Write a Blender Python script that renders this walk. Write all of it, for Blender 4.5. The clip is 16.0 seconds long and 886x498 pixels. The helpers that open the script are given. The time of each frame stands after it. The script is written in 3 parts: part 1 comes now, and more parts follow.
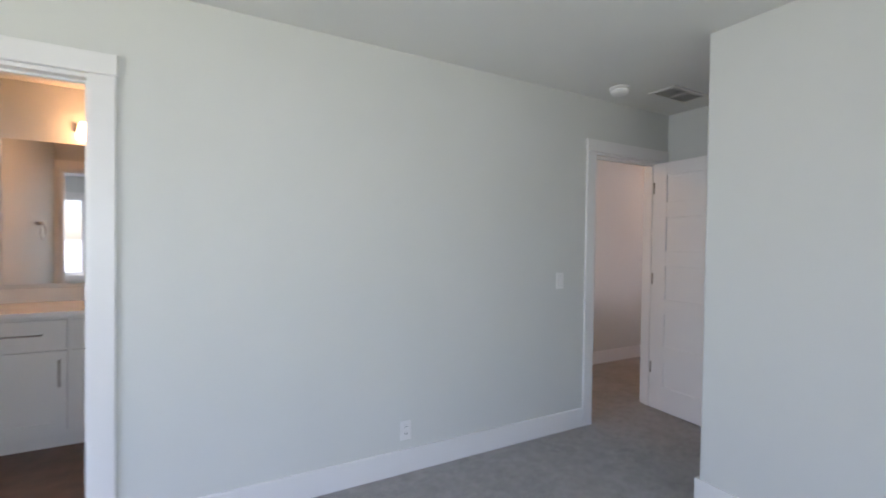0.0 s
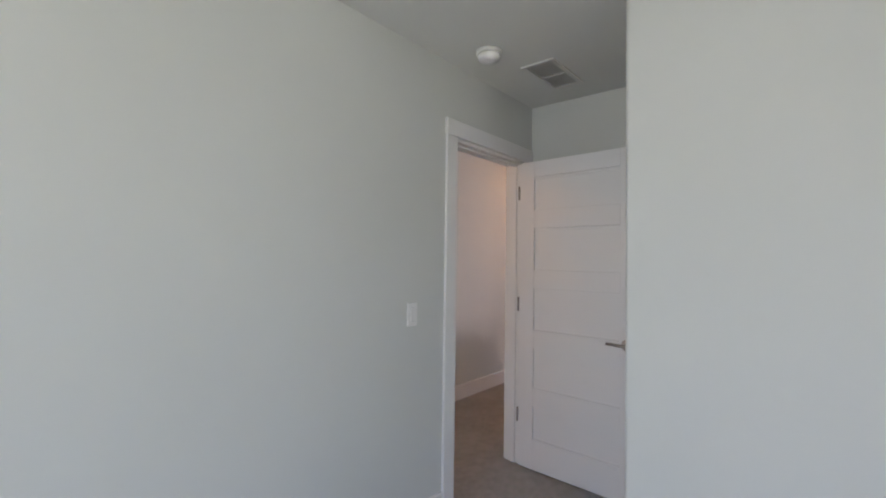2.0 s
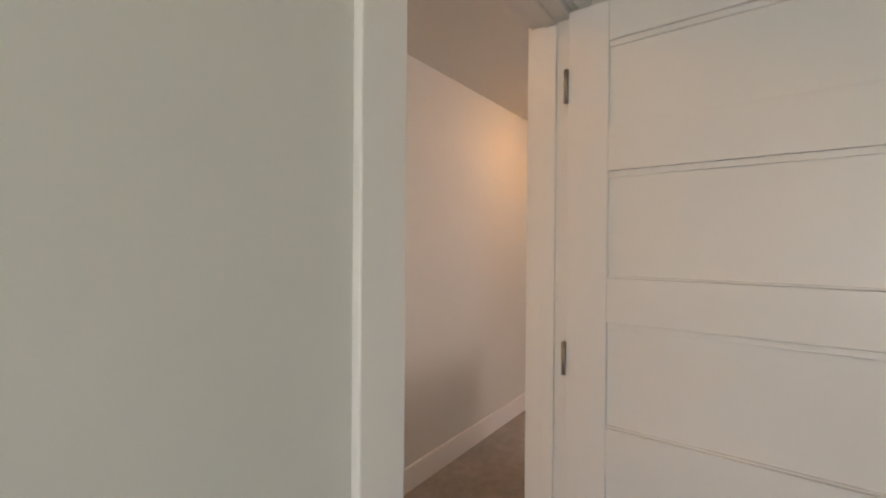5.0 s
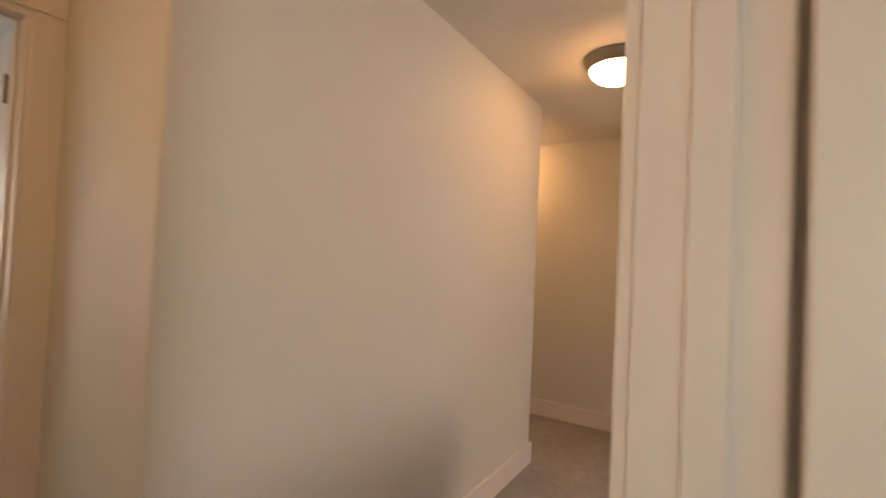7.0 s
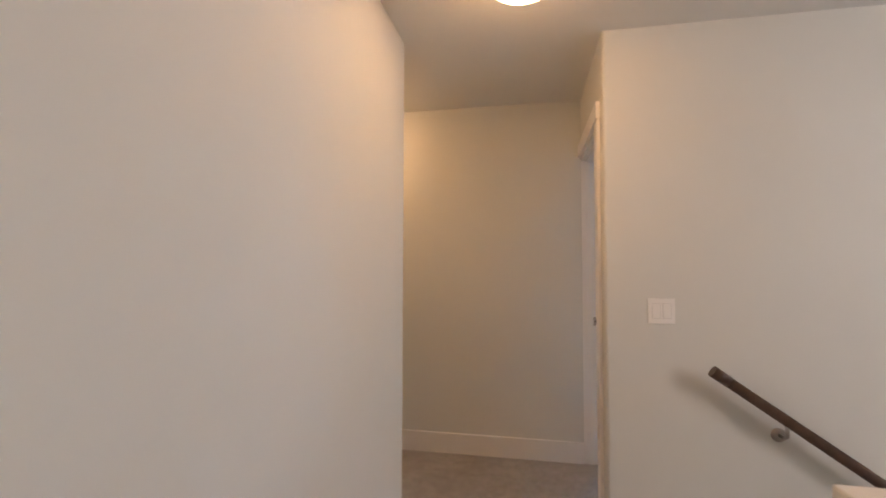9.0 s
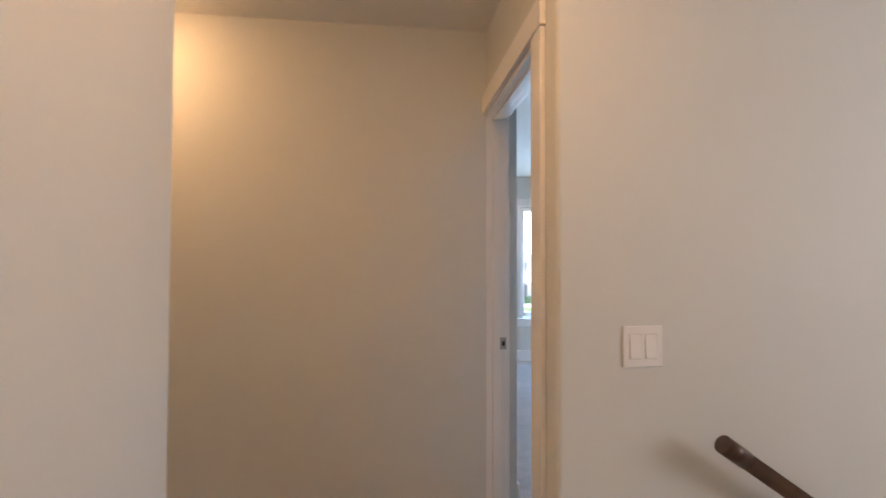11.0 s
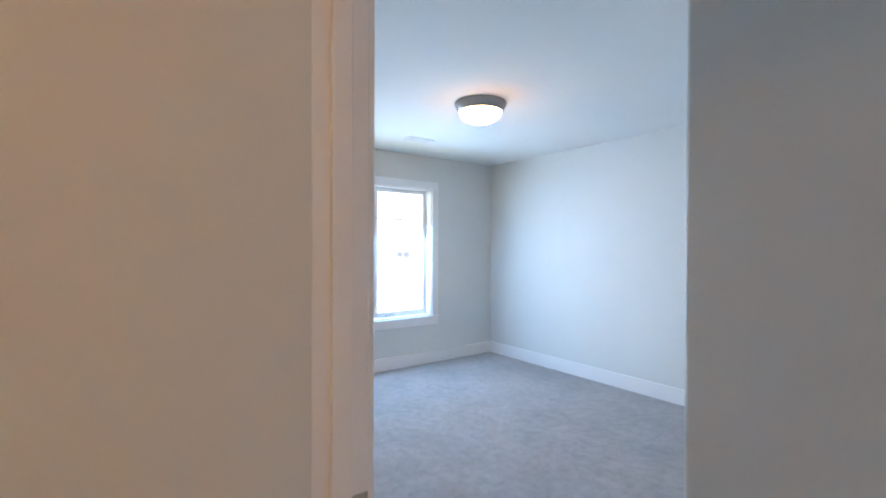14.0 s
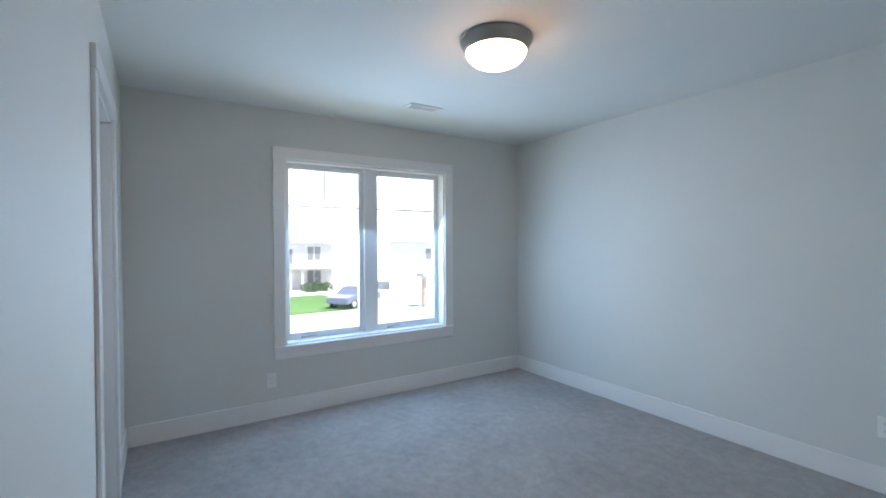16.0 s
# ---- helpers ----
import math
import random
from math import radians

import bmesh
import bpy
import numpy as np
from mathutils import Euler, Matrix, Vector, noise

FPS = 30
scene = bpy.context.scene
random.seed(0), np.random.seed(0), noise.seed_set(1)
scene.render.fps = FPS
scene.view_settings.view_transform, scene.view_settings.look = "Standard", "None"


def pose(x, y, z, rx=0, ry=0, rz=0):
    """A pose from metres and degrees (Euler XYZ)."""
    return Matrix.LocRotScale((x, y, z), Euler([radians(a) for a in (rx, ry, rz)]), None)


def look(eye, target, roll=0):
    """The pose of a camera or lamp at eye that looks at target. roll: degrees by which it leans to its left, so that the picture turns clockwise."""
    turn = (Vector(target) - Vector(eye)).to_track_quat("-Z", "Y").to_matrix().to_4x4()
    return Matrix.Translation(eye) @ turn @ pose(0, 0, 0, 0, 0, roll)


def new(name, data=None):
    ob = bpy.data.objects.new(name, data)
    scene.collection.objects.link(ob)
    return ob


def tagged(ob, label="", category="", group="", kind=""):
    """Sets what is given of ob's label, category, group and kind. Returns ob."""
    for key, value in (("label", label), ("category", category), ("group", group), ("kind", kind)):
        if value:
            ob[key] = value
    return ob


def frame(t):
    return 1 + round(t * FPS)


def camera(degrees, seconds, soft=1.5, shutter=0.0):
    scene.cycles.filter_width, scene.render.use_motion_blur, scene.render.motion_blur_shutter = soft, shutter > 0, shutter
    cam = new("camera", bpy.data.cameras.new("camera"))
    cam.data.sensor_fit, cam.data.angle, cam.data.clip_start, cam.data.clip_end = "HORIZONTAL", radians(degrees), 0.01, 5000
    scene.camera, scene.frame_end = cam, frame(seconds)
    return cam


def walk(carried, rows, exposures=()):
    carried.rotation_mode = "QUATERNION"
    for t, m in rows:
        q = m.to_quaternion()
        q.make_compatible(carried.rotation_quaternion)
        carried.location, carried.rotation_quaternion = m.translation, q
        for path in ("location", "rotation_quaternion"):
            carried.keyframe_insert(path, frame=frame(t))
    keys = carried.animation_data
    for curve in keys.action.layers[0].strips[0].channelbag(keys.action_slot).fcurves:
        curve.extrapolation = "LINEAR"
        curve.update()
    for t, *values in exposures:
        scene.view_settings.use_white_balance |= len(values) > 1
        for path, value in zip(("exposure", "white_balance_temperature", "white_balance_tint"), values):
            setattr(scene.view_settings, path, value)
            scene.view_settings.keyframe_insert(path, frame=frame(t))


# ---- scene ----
cam = camera(89.7, 16.0, soft=1.8, shutter=0.5)
PATH = [
    (0, (-2.608, -2.363, 1.358), (-1.631, -0.618, 1.324), 0.8),
    (0.5, (-2.486, -2.168, 1.253), (-1.355, -0.52, 1.31), 1.1),
    (1, (-2.349, -1.938, 1.279), (-1.041, -0.427, 1.353), 0.8),
    (1.5, (-2.193, -1.741, 1.312), (-0.724, -0.385, 1.384), 0.5),
    (2, (-1.924, -1.527, 1.357), (-0.389, -0.246, 1.409), 0.8),
    (2.5, (-1.696, -1.302, 1.389), (-0.087, -0.116, 1.436), 0.9),
    (3, (-1.491, -1.123, 1.455), (0.155, 0.013, 1.436), -0.2),
    (3.5, (-1.239, -0.977, 1.39), (0.386, 0.19, 1.391), -0.1),
    (4, (-0.982, -0.832, 1.456), (0.632, 0.348, 1.397), -0.6),
    (4.2, (-0.868, -0.733, 1.414), (0.766, 0.419, 1.396), -0.4),
    (6.3, (0.028, -0.144, 1.364), (1.644, 1.033, 1.351), 1.9),
    (6.5, (0.107, -0.096, 1.359), (1.724, 1.081, 1.355), 2.1),
    (6.6, (0.13, -0.068, 1.357), (1.763, 1.086, 1.358), 2.3),
    (7, (0.288, 0.043, 1.349), (1.969, 1.125, 1.398), 2.6),
    (7.2, (0.36, 0.115, 1.347), (2.09, 1.118, 1.407), 2.8),
    (7.4, (0.421, 0.176, 1.354), (2.203, 1.082, 1.411), 1.3),
    (7.5, (0.426, 0.238, 1.344), (2.243, 1.071, 1.405), 1.5),
    (8, (0.589, 0.439, 1.312), (2.52, 0.959, 1.366), 1.9),
    (8.2, (0.664, 0.385, 1.297), (2.601, 0.879, 1.361), 1.7),
    (8.5, (0.83, 0.47, 1.291), (2.773, 0.936, 1.382), 1.1),
    (9, (1.052, 0.54, 1.3), (3.014, 0.92, 1.381), 0.1),
    (9.5, (1.318, 0.619, 1.286), (3.308, 0.801, 1.361), 0.5),
    (10, (1.564, 0.618, 1.288), (3.561, 0.673, 1.385), 0.2),
    (10.2, (1.678, 0.621, 1.297), (3.676, 0.62, 1.386), 0.4),
    (12.3, (2.725, 0.69, 1.377), (4.594, -0.023, 1.376), 0.2),
    (12.5, (2.836, 0.693, 1.365), (4.667, -0.111, 1.365), 0.7),
    (13, (3.061, 0.664, 1.37), (4.795, -0.333, 1.36), 0.5),
    (13.5, (3.307, 0.555, 1.362), (4.969, -0.556, 1.348), 0.2),
    (14, (3.499, 0.439, 1.384), (5.106, -0.752, 1.371), 0.2),
    (14.5, (3.712, 0.294, 1.394), (5.273, -0.957, 1.386), 0.2),
    (15, (3.885, 0.143, 1.372), (5.446, -1.108, 1.371), -1.2),
    (15.5, (4.032, -0.078, 1.408), (5.651, -1.251, 1.383), -1.3),
    (16, (4.159, -0.24, 1.379), (5.844, -1.316, 1.35), -0.3),
]
walk(cam, [(t, look(eye, target, roll)) for t, eye, target, roll in PATH], [
    (0.0, 1.1, 6000, 22), (1.5, 1.1, 6100, 22), (2.5, 1.08, 6350, 22), (4.0, 1.25, 6600, 21), (6.5, 1.35, 8200, 22), (7.5, 1.45, 8100, 18), (8.5, 1.58, 6700, 14),
    (10.0, 1.6, 6200, 13), (12.5, 1.6, 6150, 13), (13.5, 1.7, 6100, 13), (14.5, 1.6, 6150, 13), (15.2, 1.32, 6300, 11), (16.0, 0.95, 6400, 10)])

# ---- plan, in metres ----
CE = 2.44            # ceiling height
TH = 0.12            # wall thickness
HY = 1.16            # hall wall, north side
HX0, HX1 = 0.795, 3.215
X1 = 3.265           # wall with the handrail
X2 = 4.18            # end wall of the hall
XR = 4.43            # where the far bedroom's north wall steps in
YD = 0.19            # wall of the far bedroom's door, hall side
TD = 0.10            # thickness of that wall
DA, DB = 3.44, 4.198  # far bedroom door opening
AX, AY = 4.078, -0.80  # corner beside the far bedroom's door
RX, RY = 7.837, -3.555   # far bedroom
YN = -0.033          # north wall of the far bedroom, room face
CY = 1.82            # wall of the third bedroom's door
OA, OB = 0.0, 0.76  # first bedroom's door opening
EX, BX, BY = 0.87, -0.30, -1.01  # alcove end, closet corner
WX, WY = -5.4, -4.3  # first bedroom
DH = 2.04            # door opening height
SY = -3.1            # stairwell south wall
GZ = -3.1            # ground outside

# ---- world, sun, window light ----
world = bpy.data.worlds.new("sky")
scene.world = world
world.use_nodes = True
wn = world.node_tree.nodes
sky = wn.new("ShaderNodeTexSky")
sky.sky_type = "NISHITA"
sky.sun_disc = False
sky.sun_elevation = radians(64)
sky.sun_rotation = radians(246)
wn["Background"].inputs["Strength"].default_value = 0.15
world.node_tree.links.new(sky.outputs["Color"], wn["Background"].inputs["Color"])
sun = new("sun", bpy.data.lights.new("sun", "SUN"))
sun.data.energy, sun.data.angle, sun.data.color = 5.0, radians(0.53), (1, 0.96, 0.9)
sun.matrix_world = look((-9, -4, 20), (0, 0, 0))


def window_light(name, centre, target, w, h, watts, colour=(0.86, 0.95, 1.0), spread=180):
    """Sky light that enters at a window's opening."""
    ob = new(name, bpy.data.lights.new(name, "AREA"))
    ob.data.shape, ob.data.size, ob.data.size_y = "RECTANGLE", w, h
    ob.data.energy, ob.data.color = watts, colour
    ob.data.spread = radians(spread)
    ob.matrix_world = look(centre, target)
    return ob


LAWN = (1.0, 1.0, 0.38)  # light thrown up by sunlit lawns
window_light("window_light_south", (-2.7, WY - 0.02, 1.36), (-2.7, 0, -0.9), 1.6, 1.4, 7.5, (0.60, 0.74, 1.0), 110)
window_light("window_light_south_lawn", (-2.7, WY - 0.03, 1.3), (-2.7, 0, 3.6), 1.6, 1.4, 4.5, LAWN, 110)
window_light("window_light_west", (WX - 0.02, -1.75, 1.36), (0, -1.2, -1.2), 1.6, 1.4, 10.5, (0.62, 0.75, 1.0), 110)
window_light("window_light_west_lawn", (WX - 0.03, -1.75, 1.3), (0, -1.2, 4.4), 1.6, 1.4, 5.0, LAWN, 110)
window_light("window_light_far", (RX + 0.19, -1.848, 1.31), (0, -1.848, -3.2), 1.46, 1.48, 28, (0.37, 0.63, 1.0))
window_light("window_light_far_lawn", (RX + 0.2, -1.848, 1.31), (0, -1.848, 4.5), 1.46, 1.48, 3, (0.75, 1.0, 0.7))
window_light("window_light_stair", (1.42, SY - 0.02, 1.62), (1.6, 3, 0.6), 0.72, 1.0, 13, (1.0, 0.88, 0.85))
window_light("window_light_third", (-1.0, 5.48, 1.36), (-0.6, 0, 0.8), 1.6, 1.4, 7)


# ---- materials ----
def material(name, colour, rough=0.5, metal=0.0, vary=0.04, scale=3.0, grain=0.0, grain_scale=300.0, fine=0.0, emit=None, bump_dist=0.002):
    m = bpy.data.materials.new(name)
    m.use_nodes = True
    nt = m.node_tree
    b = nt.nodes["Principled BSDF"]
    b.inputs["Roughness"].default_value = rough
    b.inputs["Metallic"].default_value = metal
    tc = nt.nodes.new("ShaderNodeTexCoord")
    n1 = nt.nodes.new("ShaderNodeTexNoise")
    n1.inputs["Scale"].default_value = scale
    n1.inputs["Detail"].default_value = 5
    n2 = nt.nodes.new("ShaderNodeTexNoise")
    n2.inputs["Scale"].default_value = grain_scale
    n2.inputs["Detail"].default_value = 3
    for n in (n1, n2):
        nt.links.new(tc.outputs["Object"], n.inputs["Vector"])
    ramp = nt.nodes.new("ShaderNodeValToRGB")
    ramp.color_ramp.elements[0].position, ramp.color_ramp.elements[1].position = 0.3, 0.7
    ramp.color_ramp.elements[0].color = (*[c * (1 - vary) for c in colour], 1)
    ramp.color_ramp.elements[1].color = (*[min(1, c * (1 + vary)) for c in colour], 1)
    nt.links.new(n1.outputs["Fac"], ramp.inputs["Fac"])
    mix = nt.nodes.new("ShaderNodeMix")
    mix.data_type, mix.blend_type = "RGBA", "MULTIPLY"
    mix.inputs["Factor"].default_value = fine
    nt.links.new(ramp.outputs["Color"], mix.inputs["A"])
    nt.links.new(n2.outputs["Color"], mix.inputs["B"])
    nt.links.new(mix.outputs["Result"], b.inputs["Base Color"])
    if grain:
        bp = nt.nodes.new("ShaderNodeBump")
        bp.inputs["Strength"].default_value = grain
        bp.inputs["Distance"].default_value = bump_dist
        nt.links.new(n2.outputs["Fac"], bp.inputs["Height"])
        nt.links.new(bp.outputs["Normal"], b.inputs["Normal"])
    if emit:
        b.inputs["Emission Color"].default_value = (*emit[0], 1)
        b.inputs["Emission Strength"].default_value = emit[1]
    return m


PAINT = material("wall_paint", (0.66, 0.666, 0.632), 0.62, vary=0.02, scale=1.6, grain=0.12, grain_scale=180)
CEIL = material("ceiling_paint", (0.76, 0.76, 0.73), 0.9, vary=0.02, scale=1.2, grain=0.2, grain_scale=140)
TRIM = material("trim_paint", (0.80, 0.79, 0.77), 0.32, vary=0.015, scale=2, grain=0.04, grain_scale=60)
DOORP = material("door_paint", (0.80, 0.79, 0.78), 0.36, vary=0.015, scale=2, grain=0.06, grain_scale=90)
PLATE = material("white_plastic", (0.82, 0.81, 0.79), 0.3, vary=0.01)
NICKEL = material("satin_nickel", (0.42, 0.38, 0.34), 0.34, metal=1.0, vary=0.06, scale=20, grain=0.05, grain_scale=500)
BRONZE = material("lamp_pan_nickel", (0.36, 0.33, 0.30), 0.4, metal=1.0, vary=0.05, scale=12)
WOODRAIL = material("dark_stained_wood", (0.075, 0.045, 0.032), 0.28, vary=0.35, scale=14, grain=0.1, grain_scale=120)
DARK = material("dark_gap", (0.02, 0.02, 0.02), 0.7)
OPAL = material("opal_glass", (0.9, 0.88, 0.84), 0.25, vary=0.01, emit=((1.0, 0.54, 0.23), 11.5))
SHADE = material("frosted_shade", (0.9, 0.86, 0.8), 0.3, vary=0.01, emit=((1.0, 0.50, 0.20), 11.0))
QUARTZ = material("white_quartz", (0.78, 0.76, 0.72), 0.2, vary=0.04, scale=9)
CABINET = material("cabinet_paint", (0.70, 0.68, 0.64), 0.4, vary=0.02)
BATHFLOOR = material("brown_floor", (0.15, 0.09, 0.06), 0.4, vary=0.3, scale=6, grain=0.1, grain_scale=40)
MIRROR = material("mirror", (0.92, 0.92, 0.92), 0.02, metal=1.0, vary=0.0)
VINYL = material("white_vinyl", (0.78, 0.79, 0.80), 0.35, vary=0.015)
MUNTIN = material("muntin_grey", (0.30, 0.31, 0.32), 0.5, vary=0.02)
VENTBACK = material("vent_shadow_grey", (0.62, 0.62, 0.6), 0.8)
GRILLE = material("vent_enamel", (0.74, 0.73, 0.70), 0.45, vary=0.02)


def carpet_material():
    m = material("loop_carpet", (0.58, 0.555, 0.535), 0.95, vary=0.12, scale=2.6, grain=1.0, grain_scale=170, fine=0.55, bump_dist=0.012)
    nt = m.node_tree
    b = nt.nodes["Principled BSDF"]
    b.inputs["Sheen Weight"].default_value = 0.25
    n3 = nt.nodes.new("ShaderNodeTexNoise")
    n3.inputs["Scale"].default_value = 14
    n3.inputs["Detail"].default_value = 6
    n3.inputs["Roughness"].default_value = 0.75
    r3 = nt.nodes.new("ShaderNodeValToRGB")
    r3.color_ramp.elements[0].position, r3.color_ramp.elements[1].position = 0.36, 0.62
    r3.color_ramp.elements[0].color = (0.74, 0.73, 0.72, 1)
    r3.color_ramp.elements[1].color = (1.0, 1.0, 1.0, 1)
    tc = nt.nodes.new("ShaderNodeTexCoord")
    nt.links.new(tc.outputs["Object"], n3.inputs["Vector"])
    nt.links.new(n3.outputs["Fac"], r3.inputs["Fac"])
    mix = nt.nodes.new("ShaderNodeMix")
    mix.data_type, mix.blend_type = "RGBA", "MULTIPLY"
    mix.inputs["Factor"].default_value = 1.0
    src = b.inputs["Base Color"].links[0].from_socket
    nt.links.new(src, mix.inputs["A"])
    nt.links.new(r3.outputs["Color"], mix.inputs["B"])
    nt.links.new(mix.outputs["Result"], b.inputs["Base Color"])
    return m


CARPET = carpet_material()


def glass_material():
    m = bpy.data.materials.new("window_glass")
    m.use_nodes = True
    nt = m.node_tree
    out = nt.nodes["Material Output"]
    tr, gl, mx = nt.nodes.new("ShaderNodeBsdfTransparent"), nt.nodes.new("ShaderNodeBsdfGlossy"), nt.nodes.new("ShaderNodeMixShader")
    gl.inputs["Roughness"].default_value = 0.01
    mx.inputs["Fac"].default_value = 0.06
    nt.links.new(tr.outputs[0], mx.inputs[1])
    nt.links.new(gl.outputs[0], mx.inputs[2])
    nt.links.new(mx.outputs[0], out.inputs["Surface"])
    return m


GLASS = glass_material()


# ---- building helpers ----
def add_box(bm, x0, x1, y0, y1, z0, z1, bevel=0.0):
    m = Matrix.LocRotScale(((x0 + x1) / 2, (y0 + y1) / 2, (z0 + z1) / 2), None, (abs(x1 - x0), abs(y1 - y0), abs(z1 - z0)))
    r = bmesh.ops.create_cube(bm, size=1, matrix=m)
    if bevel:
        es = list({e for v in r["verts"] for e in v.link_edges})
        bmesh.ops.bevel(bm, geom=es, offset=bevel, segments=2, profile=0.5, affect="EDGES")


def box(x0, x1, y0, y1, z0, z1, bevel=0.0):
    bm = bmesh.new()
    add_box(bm, x0, x1, y0, y1, z0, z1, bevel)
    return bm


def boxes(*rows, bevel=0.0):
    bm = bmesh.new()
    for r in rows:
        add_box(bm, *r, bevel)
    return bm


def lathe(profile, steps=40):
    """Profile of (radius, z) turned about z."""
    bm = bmesh.new()
    rings = []
    for r, z in profile:
        rings.append([bm.verts.new((r * math.cos(2 * math.pi * i / steps), r * math.sin(2 * math.pi * i / steps), z)) for i in range(steps)])
    for a, b in zip(rings, rings[1:]):
        for i in range(steps):
            j = (i + 1) % steps
            bm.faces.new((a[i], a[j], b[j], b[i]))
    bm.faces.new(rings[0][::-1])
    bm.faces.new(rings[-1])
    bmesh.ops.recalc_face_normals(bm, faces=bm.faces)
    for f in bm.faces:
        f.smooth = len(f.verts) == 4
    return bm


def tube(points, radius, steps=14):
    """A round bar along points."""
    bm = bmesh.new()
    rings = []
    pts = [Vector(p) for p in points]
    for i, p in enumerate(pts):
        d = (pts[min(i + 1, len(pts) - 1)] - pts[max(i - 1, 0)]).normalized()
        u = d.orthogonal().normalized() if abs(d.z) > 0.95 else d.cross(Vector((0, 0, 1))).normalized()
        v = d.cross(u)
        rings.append([bm.verts.new(p + radius * (math.cos(2 * math.pi * k / steps) * u + math.sin(2 * math.pi * k / steps) * v)) for k in range(steps)])
    for a, b in zip(rings, rings[1:]):
        for k in range(steps):
            j = (k + 1) % steps
            bm.faces.new((a[k], a[j], b[j], b[k])).smooth = True
    bm.faces.new(rings[0][::-1])
    bm.faces.new(rings[-1])
    bmesh.ops.recalc_face_normals(bm, faces=bm.faces)
    return bm


def link(name, bm, mat):
    me = bpy.data.meshes.new(name)
    bm.to_mesh(me)
    bm.free()
    me.materials.append(mat)
    return new(name, me)


def part(name, bm, mat, parent, label="", m=None):
    ob = link(name, bm, mat)
    ob.parent = parent
    if m is not None:
        ob.matrix_basis = m
    if label:
        tagged(ob, label)
    return ob


def structure(name, bm, mat, label, category):
    return tagged(link(name, bm, mat), label, category, kind="structure")


def thing(name, m, label, category, group=""):
    ob = new(name)
    ob.matrix_basis = m
    return tagged(ob, label, category, group)


# ---- floors and ceilings ----
floor_bm = boxes(
    (WX - TH, EX + TH, WY - TH, 0.06, -0.25, 0),
    (-0.75, EX + TH, 0.06, CY + 0.06, -0.25, 0), (EX + TH, X2 + TH, -0.02, CY + 0.06, -0.25, 0),
    (HX1 - TH, X2 + TH, CY + 0.06, 3.0, -0.25, 0),
    (X1, X2 + TH, AY - TH, 0.0, -0.25, 0), (AX - TH, X2 + TH, RY - TH, AY - TH, -0.25, 0), (X2 + TH, RX + 0.2, RY - TH, 1.0, -0.25, 0),
    (-2.6, HX1 - TH, CY + 0.06, 5.6, -0.25, 0))
structure("floor", floor_bm, CARPET, "mottled grey-beige looped carpet laid wall to wall", "carpet")
structure("floor_bathroom", box(-3.96, -0.8, 0.06, CY + 0.06, -0.25, 0), BATHFLOOR, "dark brown bathroom floor", "floor")
structure("ceiling", box(WX - TH, RX + 0.2, WY - TH, 5.6, CE, CE + 0.2), CEIL, "smooth matt white ceiling", "ceiling")


# ---- walls ----
ROUND = [(X1, YD), (HX1, HY), (HX0, HY), (BX, BY), (AX, AY)]  # outer corners with a bullnose bead


def wall_mesh(rows):
    bm = boxes(*rows)
    es = [e for e in bm.edges if any(all(abs(v.co.x - x) < 0.001 and abs(v.co.y - y) < 0.001 for v in e.verts) for x, y in ROUND)]
    if es:
        bmesh.ops.bevel(bm, geom=es, offset=0.014, segments=4, profile=0.5, affect="EDGES")
    return bm


def wall_x(name, xa, xb, y0, y1, holes=(), label="pale grey-green painted plaster wall", z0=0.0):
    """A wall that runs along x, with holes (xa, xb, za, zb)."""
    rows, x = [], xa
    for ha, hb, za, zb in sorted(holes):
        rows.append((x, ha, y0, y1, z0, CE))
        if zb < CE:
            rows.append((ha, hb, y0, y1, zb, CE))
        if za > z0:
            rows.append((ha, hb, y0, y1, z0, za))
        x = hb
    rows.append((x, xb, y0, y1, z0, CE))
    return structure(name, wall_mesh(rows), PAINT, label, "wall")


def wall_y(name, ya, yb, x0, x1, holes=(), label="pale grey-green painted plaster wall", z0=0.0):
    rows, y = [], ya
    for ha, hb, za, zb in sorted(holes):
        rows.append((x0, x1, y, ha, z0, CE))
        if zb < CE:
            rows.append((x0, x1, ha, hb, zb, CE))
        if za > z0:
            rows.append((x0, x1, ha, hb, z0, za))
        y = hb
    rows.append((x0, x1, y, yb, z0, CE))
    return structure(name, wall_mesh(rows), PAINT, label, "wall")


BA, BB = -3.80, -2.985
wall_x("wall_first_bedroom_north", WX, EX + TH, 0, TH, [(BA, BB, 0, DH), (OA, OB, 0, DH)])
wall_y("wall_alcove_end", BY, 0, EX, EX + TH)
wall_x("wall_closet_north", BX, EX + TH, BY - TH, BY)
CLA, CLB = -2.66, -1.90
wall_y("wall_closet_west", WY, BY - TH, BX, BX + TH, [(CLA, CLB, 0, DH)])
WA1, WA2, WZ0, WZ1 = -3.5, -1.9, 0.66, 2.06
wall_x("wall_first_bedroom_south", WX, EX + TH, WY - TH, WY, [(-5.15, -4.35, WZ0, WZ1), (WA1, WA2, WZ0, WZ1)])
wall_y("wall_first_bedroom_west", WY - TH, TH, WX - TH, WX, [(-2.55, -0.95, WZ0, WZ1)])
wall_y("wall_first_bedroom_east", WY - TH, BY - TH, EX, EX + TH)
wall_y("wall_bathroom_west", TH, CY, -3.96, -3.84)
wall_x("wall_bathroom_north", -3.96, -0.75, CY, CY + TH)
wall_y("wall_bathroom_east", TH, CY, -0.75, -0.63)
CA, CB = -0.04, 0.72
wall_x("wall_third_bedroom_south", -0.75 + 0.12, HX0, CY, CY + TH, [(CA, CB, 0, DH)])
